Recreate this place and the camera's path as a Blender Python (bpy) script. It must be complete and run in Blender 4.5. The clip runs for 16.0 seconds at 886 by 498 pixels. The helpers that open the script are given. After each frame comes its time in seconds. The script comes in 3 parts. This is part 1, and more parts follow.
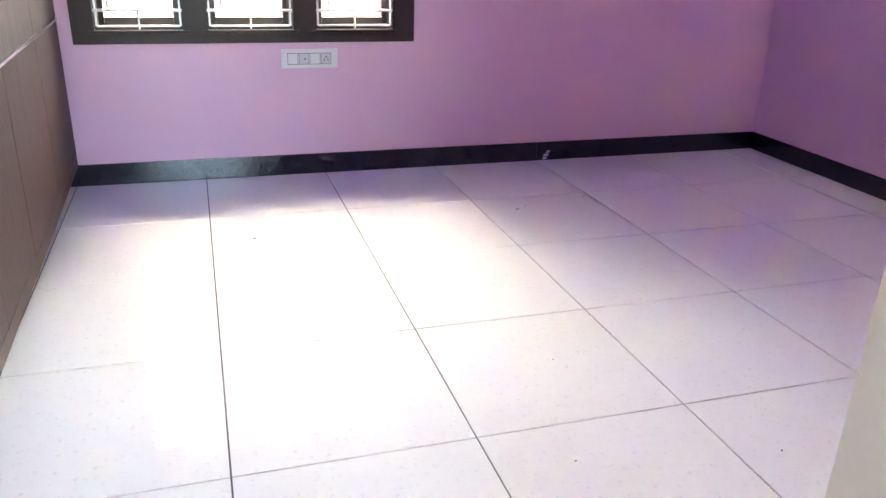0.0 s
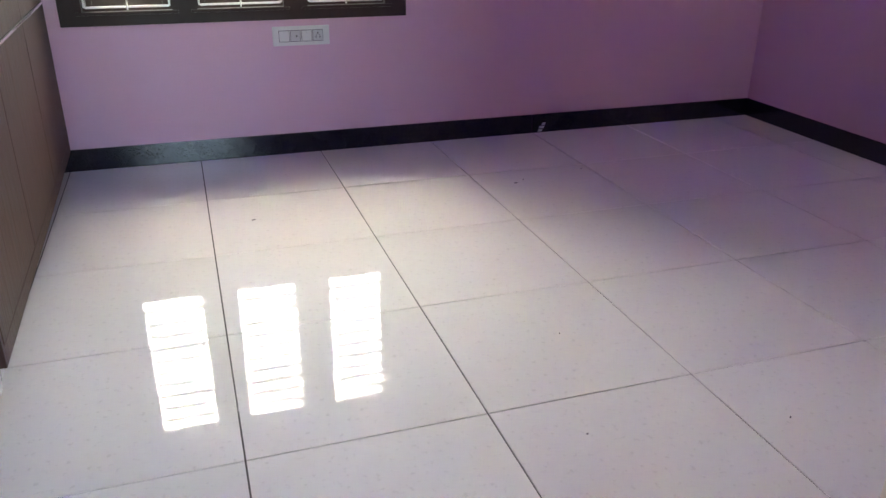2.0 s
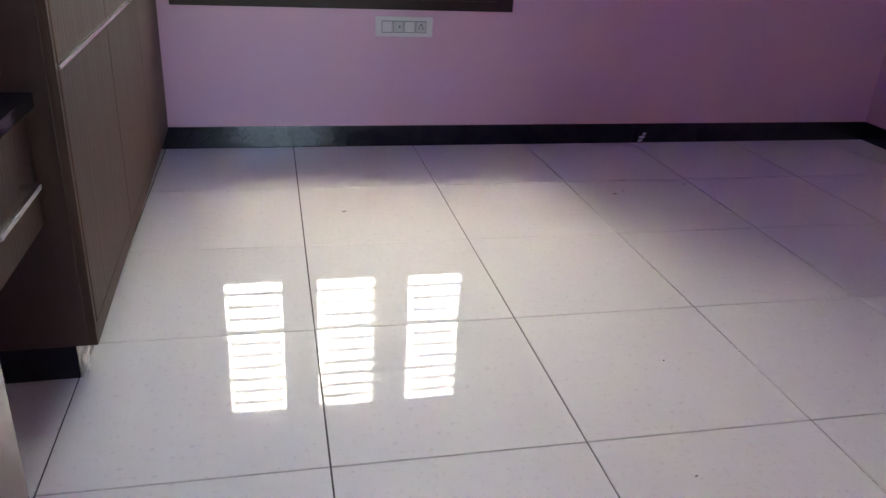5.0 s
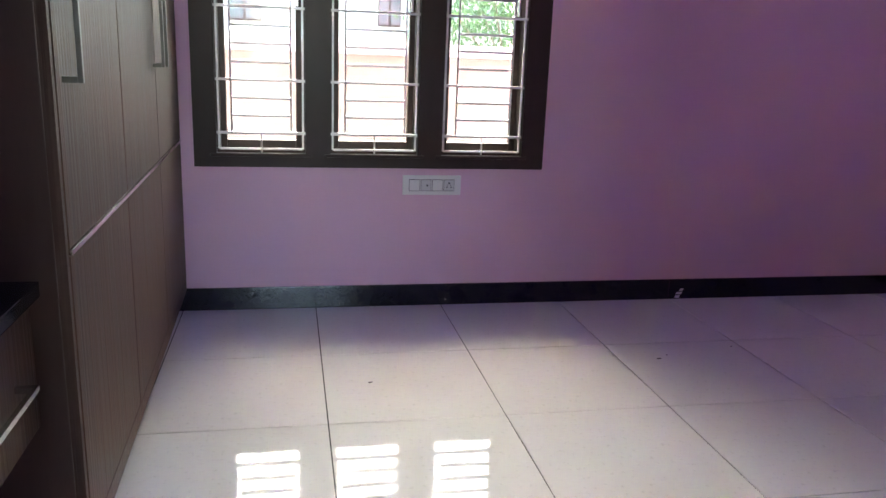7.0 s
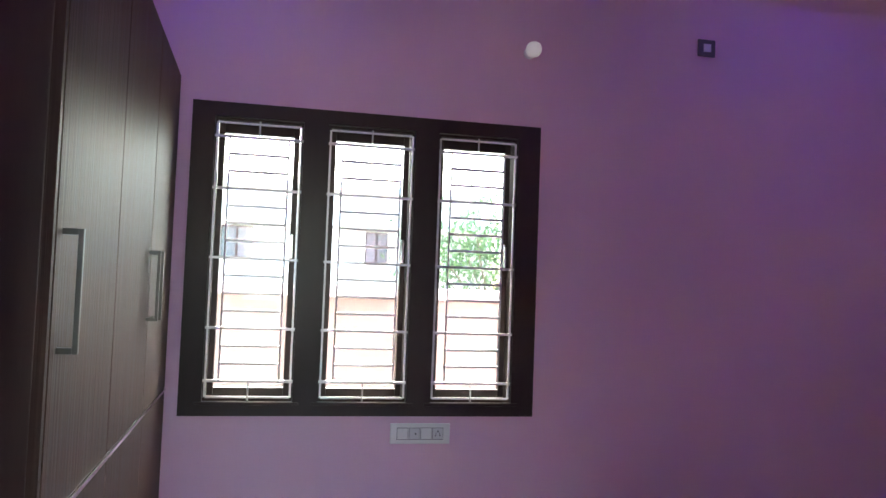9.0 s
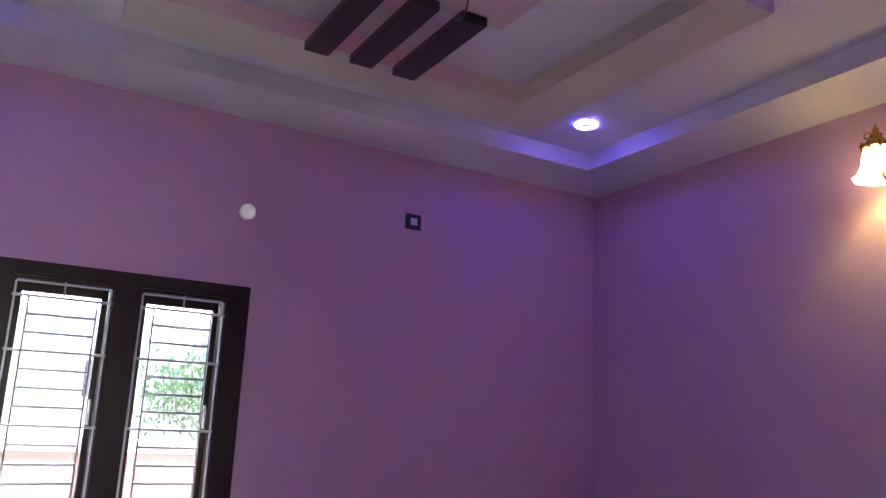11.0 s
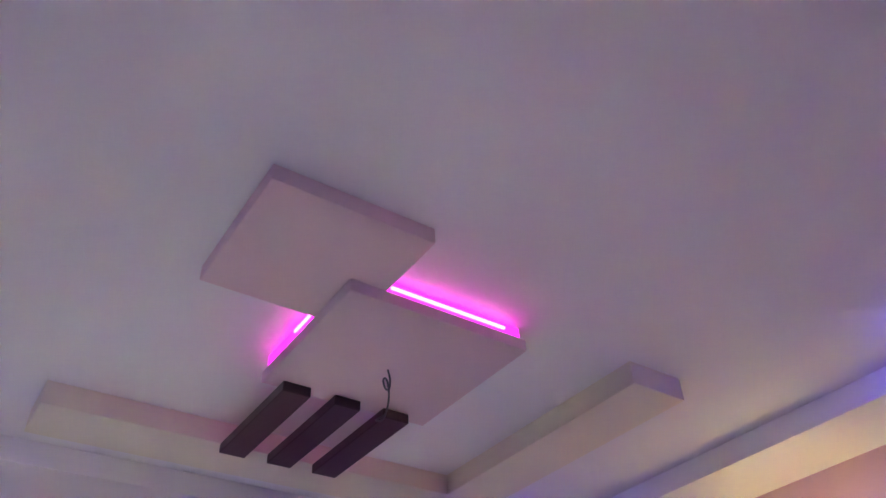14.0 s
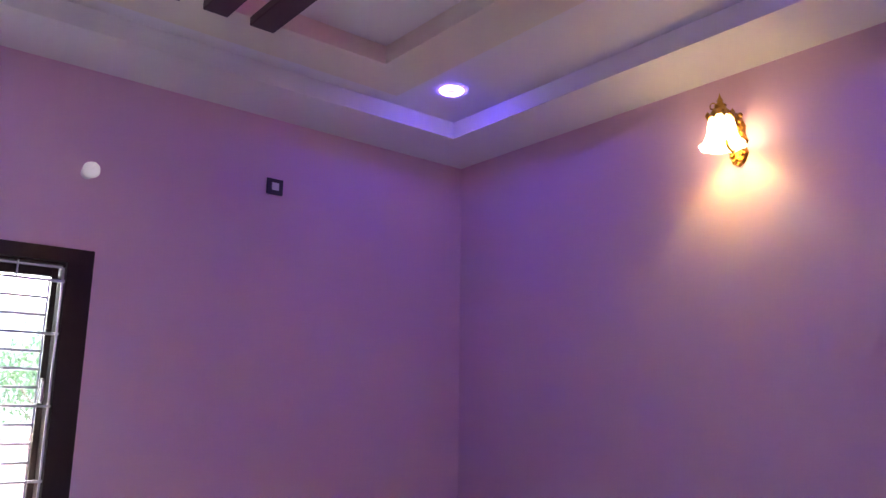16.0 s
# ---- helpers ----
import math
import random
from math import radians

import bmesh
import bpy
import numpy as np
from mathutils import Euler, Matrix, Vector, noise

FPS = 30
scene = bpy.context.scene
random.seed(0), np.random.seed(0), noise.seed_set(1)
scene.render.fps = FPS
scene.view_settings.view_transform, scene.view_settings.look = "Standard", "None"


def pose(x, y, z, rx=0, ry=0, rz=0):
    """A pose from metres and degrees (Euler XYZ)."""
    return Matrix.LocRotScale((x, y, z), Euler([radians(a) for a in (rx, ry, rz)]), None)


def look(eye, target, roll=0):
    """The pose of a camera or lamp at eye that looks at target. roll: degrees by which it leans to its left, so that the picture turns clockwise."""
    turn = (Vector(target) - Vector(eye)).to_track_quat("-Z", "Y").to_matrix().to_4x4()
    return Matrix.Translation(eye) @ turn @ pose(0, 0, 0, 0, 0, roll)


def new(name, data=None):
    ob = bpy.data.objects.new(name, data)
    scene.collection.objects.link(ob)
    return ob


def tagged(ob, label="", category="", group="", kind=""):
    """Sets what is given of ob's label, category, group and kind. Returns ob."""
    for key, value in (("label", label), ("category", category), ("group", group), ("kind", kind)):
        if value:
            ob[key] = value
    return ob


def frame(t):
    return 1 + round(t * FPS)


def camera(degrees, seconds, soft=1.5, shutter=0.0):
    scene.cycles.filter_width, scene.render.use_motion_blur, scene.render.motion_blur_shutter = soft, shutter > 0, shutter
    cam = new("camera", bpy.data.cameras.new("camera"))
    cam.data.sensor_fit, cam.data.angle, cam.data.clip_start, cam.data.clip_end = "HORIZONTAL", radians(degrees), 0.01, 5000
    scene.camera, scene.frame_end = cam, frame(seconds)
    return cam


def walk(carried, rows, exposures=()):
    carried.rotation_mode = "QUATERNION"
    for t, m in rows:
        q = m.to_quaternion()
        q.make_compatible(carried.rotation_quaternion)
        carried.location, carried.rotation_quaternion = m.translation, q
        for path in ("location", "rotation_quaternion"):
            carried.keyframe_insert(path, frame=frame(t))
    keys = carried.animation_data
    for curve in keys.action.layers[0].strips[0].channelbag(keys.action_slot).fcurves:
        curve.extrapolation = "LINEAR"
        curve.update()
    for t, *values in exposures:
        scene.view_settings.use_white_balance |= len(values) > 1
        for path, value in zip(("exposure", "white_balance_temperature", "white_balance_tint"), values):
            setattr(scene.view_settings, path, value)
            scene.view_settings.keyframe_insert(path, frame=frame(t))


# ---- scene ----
cam = camera(59.3, 16.0)
PATH = [
    (0, (0.608, -1.535, 1.172), (1.169, 0.232, 0.424), 1.7),
    (0.5, (0.606, -1.533, 1.176), (1.148, 0.241, 0.429), 1.4),
    (1, (0.586, -1.533, 1.196), (1.173, 0.216, 0.424), 1.0),
    (1.5, (0.584, -1.528, 1.183), (1.186, 0.209, 0.396), 0.5),
    (2, (0.575, -1.512, 1.177), (1.151, 0.224, 0.367), 0.4),
    (2.5, (0.555, -1.51, 1.177), (1.109, 0.23, 0.363), 0.7),
    (3, (0.544, -1.501, 1.174), (1.077, 0.245, 0.356), 1.2),
    (3.5, (0.529, -1.506, 1.176), (1.034, 0.248, 0.358), 1.4),
    (4, (0.507, -1.493, 1.165), (0.981, 0.27, 0.346), 2.1),
    (4.2, (0.502, -1.485, 1.162), (0.96, 0.28, 0.34), 2.6),
    (6.3, (0.519, -1.2, 1.129), (0.893, 0.618, 0.383), 2.2),
    (6.5, (0.519, -1.203, 1.145), (0.896, 0.635, 0.452), 2.2),
    (7, (0.484, -1.142, 1.186), (0.869, 0.759, 0.699), 2.2),
    (7.5, (0.466, -1.115, 1.231), (0.843, 0.823, 0.906), 1.8),
    (8, (0.46, -1.121, 1.272), (0.832, 0.841, 1.162), 1.8),
    (8.2, (0.462, -1.133, 1.292), (0.827, 0.834, 1.268), 2.0),
    (10.3, (0.455, -1.074, 1.196), (1.326, 0.713, 1.411), 0.5),
    (10.5, (0.489, -1.08, 1.22), (1.458, 0.648, 1.491), 0.2),
    (11, (0.627, -1.292, 1.44), (1.592, 0.405, 1.874), 2.6),
    (11.5, (0.602, -1.282, 1.493), (1.568, 0.337, 2.162), 1.5),
    (12, (0.603, -1.289, 1.528), (1.546, 0.252, 2.385), 0.5),
    (12.5, (0.611, -1.294, 1.54), (1.542, 0.205, 2.481), 0.3),
    (13, (0.618, -1.301, 1.554), (1.554, 0.123, 2.601), -0.5),
    (13.5, (0.608, -1.307, 1.566), (1.528, 0.016, 2.751), -1.6),
    (14, (0.634, -1.293, 1.571), (1.54, -0.027, 2.826), -2.5),
    (14.5, (0.659, -1.285, 1.557), (1.582, -0.022, 2.804), -2.9),
    (15, (0.713, -1.256, 1.487), (1.778, 0.133, 2.455), -1.7),
    (15.5, (0.735, -1.26, 1.422), (1.886, 0.206, 2.146), 0.6),
    (16, (0.702, -1.249, 1.353), (1.943, 0.266, 1.761), 0.8),
]
EXPOSURES = [(0.0, 7.8, 7400, -2), (0.5, 7.8, 7400, -2), (1.0, 7.6, 7400, -2), (1.5, 7.1, 7400, -2), (2.0, 6.85, 7500, -1), (3.0, 6.65, 7500, 0), (6.5, 6.6, 7500, 0), (7.0, 6.6, 7400, -1), (8.0, 6.65, 7300, -2), (10.3, 6.4, 6900, 2), (11.0, 6.45, 6700, 8), (12.0, 6.85, 6800, 8), (12.5, 7.05, 6900, 4), (13.5, 7.1, 6900, -2), (14.5, 7.2, 6900, -8), (15.0, 7.15, 6900, -2), (16.0, 6.95, 6700, 10)]
walk(cam, [(t, look(eye, target, roll)) for t, eye, target, roll in PATH], EXPOSURES)

# ---- plan: window wall y = 2.41, right wall x = 3.84, left wall x = -0.56, door wall y = -1.24 ----
XL, XR, YD, YW = -0.56, 3.84, -1.24, 2.41
SOFFIT, TRAY = 2.886, 2.985
WALL = 0.22

# ---- world and sun ----
world = bpy.data.worlds.new("sky")
scene.world = world
world.use_nodes = True
wn = world.node_tree
sky = wn.nodes.new("ShaderNodeTexSky")
sky.sky_type, sky.sun_disc = "NISHITA", False
sky.sun_elevation, sky.sun_rotation = radians(54), radians(-8)
sky.air_density, sky.dust_density, sky.ozone_density = 0.8, 4.0, 0.6
wn.links.new(sky.outputs[0], wn.nodes["Background"].inputs[0])
wn.nodes["Background"].inputs[1].default_value = 0.06
sun = new("sun", bpy.data.lights.new("sun", "SUN"))
sun.data.energy, sun.data.angle, sun.data.color = 0.03, radians(48), (0.98, 0.98, 1.0)
sun.matrix_world = look((0, 0, 20), (2.8, -20.0, 5.0))

# daylight through the hall's window, behind the doorway
hall_sky = new("hall_window_light", bpy.data.lights.new("hall_window_light", "AREA"))
hall_sky.data.shape, hall_sky.data.size, hall_sky.data.size_y = "RECTANGLE", 1.15, 1.15
hall_sky.data.energy, hall_sky.data.color = 0.09, (1.0, 0.94, 0.86)
hall_sky.matrix_world = look((0.6, -4.05, 1.6), (0.6, 0.0, 1.6))


def lamp(name, place, watts, colour, size):
    ob = new(name, bpy.data.lights.new(name, "POINT"))
    ob.location = place
    ob.data.energy, ob.data.color, ob.data.shadow_soft_size = watts, colour, size
    return ob


# ---- materials ----
def material(name, colour, rough=0.5, metal=0.0, vary=0.06, scale=3.0, grain=60.0, bump=0.05, coat=0.0, per_object=0.0, stretch=(1, 1, 1), second=None, shine=0.5):
    """A painted or plain surface: broad and fine variation of colour, and a fine relief."""
    m = bpy.data.materials.new(name)
    m.use_nodes = True
    nt = m.node_tree
    n, l = nt.nodes, nt.links
    b = n["Principled BSDF"]
    b.inputs["Metallic"].default_value = metal
    b.inputs["Coat Weight"].default_value = coat
    b.inputs["Specular IOR Level"].default_value = shine
    b.inputs["Coat Roughness"].default_value = 0.08
    co = n.new("ShaderNodeTexCoord")
    mp = n.new("ShaderNodeMapping")
    mp.inputs["Scale"].default_value = stretch
    l.new(co.outputs["Object"], mp.inputs["Vector"])
    broad, fine = n.new("ShaderNodeTexNoise"), n.new("ShaderNodeTexNoise")
    broad.inputs["Scale"].default_value, broad.inputs["Detail"].default_value = scale, 5
    fine.inputs["Scale"].default_value, fine.inputs["Detail"].default_value = grain, 4
    l.new(mp.outputs[0], broad.inputs["Vector"])
    l.new(mp.outputs[0], fine.inputs["Vector"])
    mix = n.new("ShaderNodeMixRGB")
    dark = second or tuple(c * (1 - 2.2 * vary) for c in colour)
    mix.inputs[1].default_value = (*dark, 1)
    mix.inputs[2].default_value = (*[min(1, c * (1 + vary)) for c in colour], 1)
    add = n.new("ShaderNodeMath")
    add.operation = "MULTIPLY_ADD"
    add.inputs[1].default_value = 0.45
    l.new(fine.outputs[0], add.inputs[0])
    half = n.new("ShaderNodeMath")
    half.operation = "MULTIPLY"
    half.inputs[1].default_value = 0.6
    l.new(broad.outputs[0], half.inputs[0])
    l.new(half.outputs[0], add.inputs[2])
    last = add
    if per_object:
        info = n.new("ShaderNodeObjectInfo")
        po = n.new("ShaderNodeMath")
        po.operation = "MULTIPLY_ADD"
        po.inputs[1].default_value = per_object
        l.new(info.outputs["Random"], po.inputs[0])
        l.new(add.outputs[0], po.inputs[2])
        last = po
    l.new(last.outputs[0], mix.inputs[0])
    l.new(mix.outputs[0], b.inputs["Base Color"])
    rr = n.new("ShaderNodeMapRange")
    rr.inputs["To Min"].default_value, rr.inputs["To Max"].default_value = rough * 0.8, min(1, rough * 1.2)
    l.new(broad.outputs[0], rr.inputs["Value"])
    l.new(rr.outputs[0], b.inputs["Roughness"])
    if bump:
        bp = n.new("ShaderNodeBump")
        bp.inputs["Strength"].default_value, bp.inputs["Distance"].default_value = bump, 0.004
        l.new(fine.outputs[0], bp.inputs["Height"])
        l.new(bp.outputs[0], b.inputs["Normal"])
    return m


def glowing(name, colour, strength):
    m = bpy.data.materials.new(name)
    m.use_nodes = True
    b = m.node_tree.nodes["Principled BSDF"]
    b.inputs["Base Color"].default_value = (*colour, 1)
    b.inputs["Emission Color"].default_value = (*colour, 1)
    b.inputs["Emission Strength"].default_value = strength
    return m


LILAC = material("lilac_wall_paint", (0.71, 0.455, 0.60), 0.5, vary=0.03, scale=1.3, grain=140, bump=0.10)
CREAM = material("cream_wall_paint", (0.66, 0.60, 0.50), 0.6, vary=0.04, grain=120, bump=0.1)
CEIL = material("white_ceiling_paint", (0.80, 0.78, 0.77), 0.65, vary=0.025, scale=1.0, grain=90, bump=0.06)
PALE = material("pale_cream_gypsum_paint", (0.78, 0.72, 0.58), 0.65, vary=0.025, scale=1.0, grain=90, bump=0.06)
BOARD = material("pink_white_gypsum_paint", (0.72, 0.55, 0.57), 0.6, vary=0.03, scale=2, grain=90, bump=0.06)
TILE = material("glossy_white_floor_tile", (0.66, 0.655, 0.64), 0.03, vary=0.03, scale=2.2, grain=35, bump=0, per_object=0.08, shine=0.18)
tn = TILE.node_tree
sp_co, sp_noise, sp_map, sp_mix = (tn.nodes.new(k) for k in ("ShaderNodeTexCoord", "ShaderNodeTexNoise", "ShaderNodeMapRange", "ShaderNodeMixRGB"))
sp_noise.inputs["Scale"].default_value, sp_noise.inputs["Detail"].default_value = 55, 6
sp_map.inputs["From Min"].default_value, sp_map.inputs["From Max"].default_value = 0.60, 0.70
sp_map.inputs["To Max"].default_value = 0.35
sp_mix.inputs[2].default_value = (0.42, 0.41, 0.40, 1)
plain = tn.nodes["Principled BSDF"].inputs["Base Color"].links[0].from_socket
tn.links.new(sp_co.outputs["Object"], sp_noise.inputs["Vector"])
tn.links.new(sp_noise.outputs[0], sp_map.inputs["Value"])
tn.links.new(sp_map.outputs[0], sp_mix.inputs[0])
tn.links.new(plain, sp_mix.inputs[1])
tn.links.new(sp_mix.outputs[0], tn.nodes["Principled BSDF"].inputs["Base Color"])
GROUT = material("grey_grout", (0.06, 0.058, 0.055), 0.9, vary=0.15, grain=200, bump=0.3)
SKIRT = material("black_granite_skirting", (0.016, 0.015, 0.022), 0.16, vary=0.4, scale=8, grain=260, bump=0.02)
FRAME = material("dark_brown_window_paint", (0.040, 0.024, 0.022), 0.32, vary=0.15, scale=4, grain=50, bump=0.12, stretch=(6, 1, 1), shine=0.25)
STEEL = material("white_painted_steel", (0.72, 0.72, 0.72), 0.35, metal=0.3, vary=0.05, grain=90, bump=0.08)
CHROME = material("brushed_steel", (0.62, 0.61, 0.59), 0.24, metal=1.0, vary=0.08, scale=12, grain=160, bump=0.08)
DOORWOOD = material("maroon_door_paint", (0.105, 0.022, 0.018), 0.22, vary=0.10, scale=2.5, grain=40, bump=0.05, stretch=(8, 8, 1))
LAMINATE = material("brown_wood_laminate", (0.092, 0.051, 0.034), 0.55, vary=0.3, scale=5, grain=12, bump=0.6, stretch=(7, 7, 0.16), second=(0.012, 0.006, 0.005), shine=0.22)
CARCASS = material("dark_brown_laminate", (0.060, 0.030, 0.022), 0.35, vary=0.15, scale=5, grain=40, bump=0.05, stretch=(9, 9, 0.6))
SLAT = material("dark_walnut_plank", (0.045, 0.017, 0.020), 0.4, vary=0.2, scale=6, grain=40, bump=0.1, stretch=(9, 1, 9))
PLASTIC = material("white_switch_plastic", (0.74, 0.74, 0.73), 0.3, vary=0.02, bump=0.0)
PLUG = material("grey_plastic", (0.60, 0.60, 0.61), 0.35, vary=0.03, bump=0.0)
BLACK = material("black_plastic", (0.018, 0.016, 0.022), 0.35, vary=0.1, bump=0.0)
BRASS = material("antique_brass", (0.55, 0.30, 0.07), 0.28, metal=1.0, vary=0.3, scale=30, grain=120, bump=0.25)
# brushed steel with the dark room's reflection put into its colour
SHADED_STEEL = material("shaded_brushed_steel", (0.14, 0.135, 0.13), 0.35, metal=1.0, vary=0.08, scale=12, grain=160, bump=0.08)
STONE = material("black_stone_counter", (0.02, 0.019, 0.02), 0.12, vary=0.4, scale=8, grain=220, bump=0.01)
WIRE = material("grey_wire", (0.10, 0.09, 0.10), 0.5, vary=0.1, bump=0.0)
OUTWALL = material("cream_compound_wall", (0.25, 0.22, 0.175), 0.85, vary=0.08, scale=1.2, grain=60, bump=0.3)
WHITEWALL = material("white_house_paint", (0.60, 0.59, 0.56), 0.8, vary=0.05, scale=0.8, grain=40, bump=0.2)
DARKGLASS = material("dark_window_glass", (0.05, 0.07, 0.08), 0.12, vary=0.1, bump=0.0)
EARTH = material("pale_paved_ground", (0.36, 0.33, 0.29), 0.9, vary=0.15, scale=0.8, grain=20, bump=0.4)
LEAF = material("green_leaf", (0.06, 0.12, 0.035), 0.5, vary=0.3, scale=2, grain=20, bump=0.0)
BARK = material("grey_bark", (0.13, 0.10, 0.07), 0.9, vary=0.25, scale=6, grain=40, bump=0.6)
BLUE_LED = glowing("blue_downlight", (0.06, 0.06, 1.0), 0.018)
CYAN_LED = glowing("blue_white_downlight", (0.15, 0.10, 1.0), 0.8)
PINK_LED = glowing("magenta_led_strip", (1.0, 0.02, 0.85), 0.018)
PINK_CORE = glowing("magenta_white_led_core", (1.0, 0.28, 0.95), 0.022)
SHADE = glowing("lit_frosted_glass", (1.0, 0.78, 0.36), 0.10)
GLOBE = glowing("dimly_lit_white_bulb", (0.9, 0.88, 0.84), 0.0022)

GLASS = bpy.data.materials.new("clear_window_glass")
GLASS.use_nodes = True
gn = GLASS.node_tree
tr, gl, fr, mx = (gn.nodes.new(k) for k in ("ShaderNodeBsdfTransparent", "ShaderNodeBsdfGlossy", "ShaderNodeFresnel", "ShaderNodeMixShader"))
gl.inputs["Roughness"].default_value = 0.02
tr.inputs[0].default_value = (0.93, 0.95, 0.95, 1)
gn.links.new(fr.outputs[0], mx.inputs[0])
gn.links.new(tr.outputs[0], mx.inputs[1])
gn.links.new(gl.outputs[0], mx.inputs[2])
gn.links.new(mx.outputs[0], gn.nodes["Material Output"].inputs[0])


# ---- shapes ----
def box(bm, x0, x1, y0, y1, z0, z1, bevel=0.0):
    r = bmesh.ops.create_cube(bm, size=1, matrix=Matrix.Translation(((x0 + x1) / 2, (y0 + y1) / 2, (z0 + z1) / 2)) @ Matrix.Diagonal((x1 - x0, y1 - y0, z1 - z0, 1)))
    if bevel:
        edges = {e for v in r["verts"] for e in v.link_edges}
        bmesh.ops.bevel(bm, geom=list(edges), offset=bevel, segments=2, affect="EDGES", profile=0.6)
    return bm


def boxes(*rows, bevel=0.0):
    bm = bmesh.new()
    for r in rows:
        box(bm, *r, bevel=bevel)
    return bm


def rod(bm, a, b, r, sides=10, r2=None):
    a, b = Vector(a), Vector(b)
    d = b - a
    bmesh.ops.create_cone(bm, cap_ends=True, segments=sides, radius1=r, radius2=r if r2 is None else r2, depth=d.length,
                          matrix=Matrix.Translation((a + b) / 2) @ d.to_track_quat("Z", "Y").to_matrix().to_4x4())
    return bm


def lathe(profile, sides=28, wave=0.0, waves=8):
    """Turn (radius, height) pairs about z; wave scallops the rim in proportion to the radius."""
    bm = bmesh.new()
    rings = []
    top = max(r for r, z in profile)
    for r, z in profile:
        ring = []
        for i in range(sides):
            a = 2 * math.pi * i / sides
            k = 1 + wave * (r / top) ** 3 * math.cos(waves * a)
            ring.append(bm.verts.new((r * k * math.cos(a), r * k * math.sin(a), z)))
        rings.append(ring)
    for p, q in zip(rings, rings[1:]):
        for i in range(sides):
            j = (i + 1) % sides
            bm.faces.new((p[i], p[j], q[j], q[i]))
    return bm


def mesh(name, bm, mat, smooth=False):
    bmesh.ops.recalc_face_normals(bm, faces=bm.faces)
    me = bpy.data.meshes.new(name)
    bm.to_mesh(me)
    bm.free()
    me.materials.append(mat)
    if smooth:
        for p in me.polygons:
            p.use_smooth = True
    return me


def part(name, bm, mat, parent, label="", smooth=False):
    ob = new(name, mesh(name, bm, mat, smooth))
    ob.parent = parent
    if label:
        tagged(ob, label)
    return ob


def thing(name, label, category, place=(0, 0, 0), turn=0.0, group="", kind=""):
    ob = new(name)
    ob.matrix_world = pose(*place, 0, 0, turn)
    ob.empty_display_size = 0.1
    return tagged(ob, label, category, group, kind)


def solid(name, bm, mat, label, category="", kind="structure", smooth=False):
    return tagged(new(name, mesh(name, bm, mat, smooth)), label, category, kind=kind)


# ---- room shell ----
TOP = 3.12
WX0, WX1, WZ0, WZ1 = 0.083, 1.660, 0.671, 2.028
solid("wall_north", boxes((XL - WALL, WX0, YW, YW + WALL, 0, TOP), (WX1, XR + WALL, YW, YW + WALL, 0, TOP), (WX0, WX1, YW, YW + WALL, 0, WZ0), (WX0, WX1, YW, YW + WALL, WZ1, TOP)),
      LILAC, "lilac pink painted plaster wall with a window", "wall")
solid("wall_east", boxes((XR, XR + WALL, YD - WALL, YW, 0, TOP)), LILAC, "lilac pink painted plaster wall lit by a lamp", "wall")
solid("wall_west", boxes((XL - WALL, XL, YD - WALL, YW, 0, TOP)), LILAC, "lilac pink painted plaster wall behind the wardrobe", "wall")
DX0, DX1, DZ = 0.13, 0.965, 2.12
solid("wall_south", boxes((XL, DX0, YD - WALL, YD, 0, TOP), (DX1, XR, YD - WALL, YD, 0, TOP), (DX0, DX1, YD - WALL, YD, DZ, TOP)), LILAC, "lilac painted plaster wall with the doorway", "wall")
solid("jamb_lining", boxes((DX1 - 0.012, DX1 - 0.002, YD - WALL - 0.004, YD + 0.003, 0.001, DZ)), CREAM, "cream painted jamb of the doorway", "jamb")
# unseen hall box added to keep the sky out behind the doorway
solid("unseen_hall_walls", boxes((XL - WALL, XL - WALL + 0.1, -4.0, YD - WALL, 0, TOP), (3.0, 3.1, -4.0, YD - WALL, 0, TOP), (XL - WALL, 0.0, -4.1, -4.0, 0, TOP), (1.2, 3.1, -4.1, -4.0, 0, TOP), (0.0, 1.2, -4.1, -4.0, 0, 1.0), (0.0, 1.2, -4.1, -4.0, 2.2, TOP)), CREAM, "unseen cream hall walls added outside the bedroom to keep out the sky", "wall")

C = 0.405
# last box is an unseen hall roof, added to close the hall box
solid("ceiling", boxes((XL - WALL, XR + WALL, YD - WALL, YW + WALL, TOP, TOP + 0.12), (XL, XR, YD, YW, TRAY, TRAY + 0.06),
                       (XL - WALL, 3.1, -4.1, YD - WALL, TOP - 0.06, TOP + 0.12)), CEIL, "off-white painted gypsum tray ceiling", "ceiling")
solid("ceiling_soffit", boxes((XL, XR, YW - C, YW, SOFFIT, TRAY - 0.001), (XL, XR, YD, YD + C, SOFFIT, TRAY - 0.001),
                              (XL, XL + C, YD + C, YW - C, SOFFIT, TRAY - 0.001), (XR - C, XR, YD + C, YW - C, SOFFIT, TRAY - 0.001)),
      CEIL, "off-white lowered gypsum border round the ceiling", "ceiling")

SK = 0.104
sk = thing("baseboard", "polished black granite skirting along the walls", "baseboard", kind="structure")
part("baseboard_run", boxes((XL, 2.395, YW - 0.012, YW, 0.001, SK), bevel=0.002), SKIRT, sk)
part("baseboard_run", boxes((2.399, XR - 0.014, YW - 0.012, YW, 0.001, SK), bevel=0.002), SKIRT, sk)
part("baseboard_run", boxes((XR - 0.012, XR, YD, YW, 0.001, SK), bevel=0.002), SKIRT, sk)
part("baseboard_run", boxes((DX1, XR - 0.014, YD, YD + 0.012, 0.001, SK), bevel=0.002), SKIRT, sk)
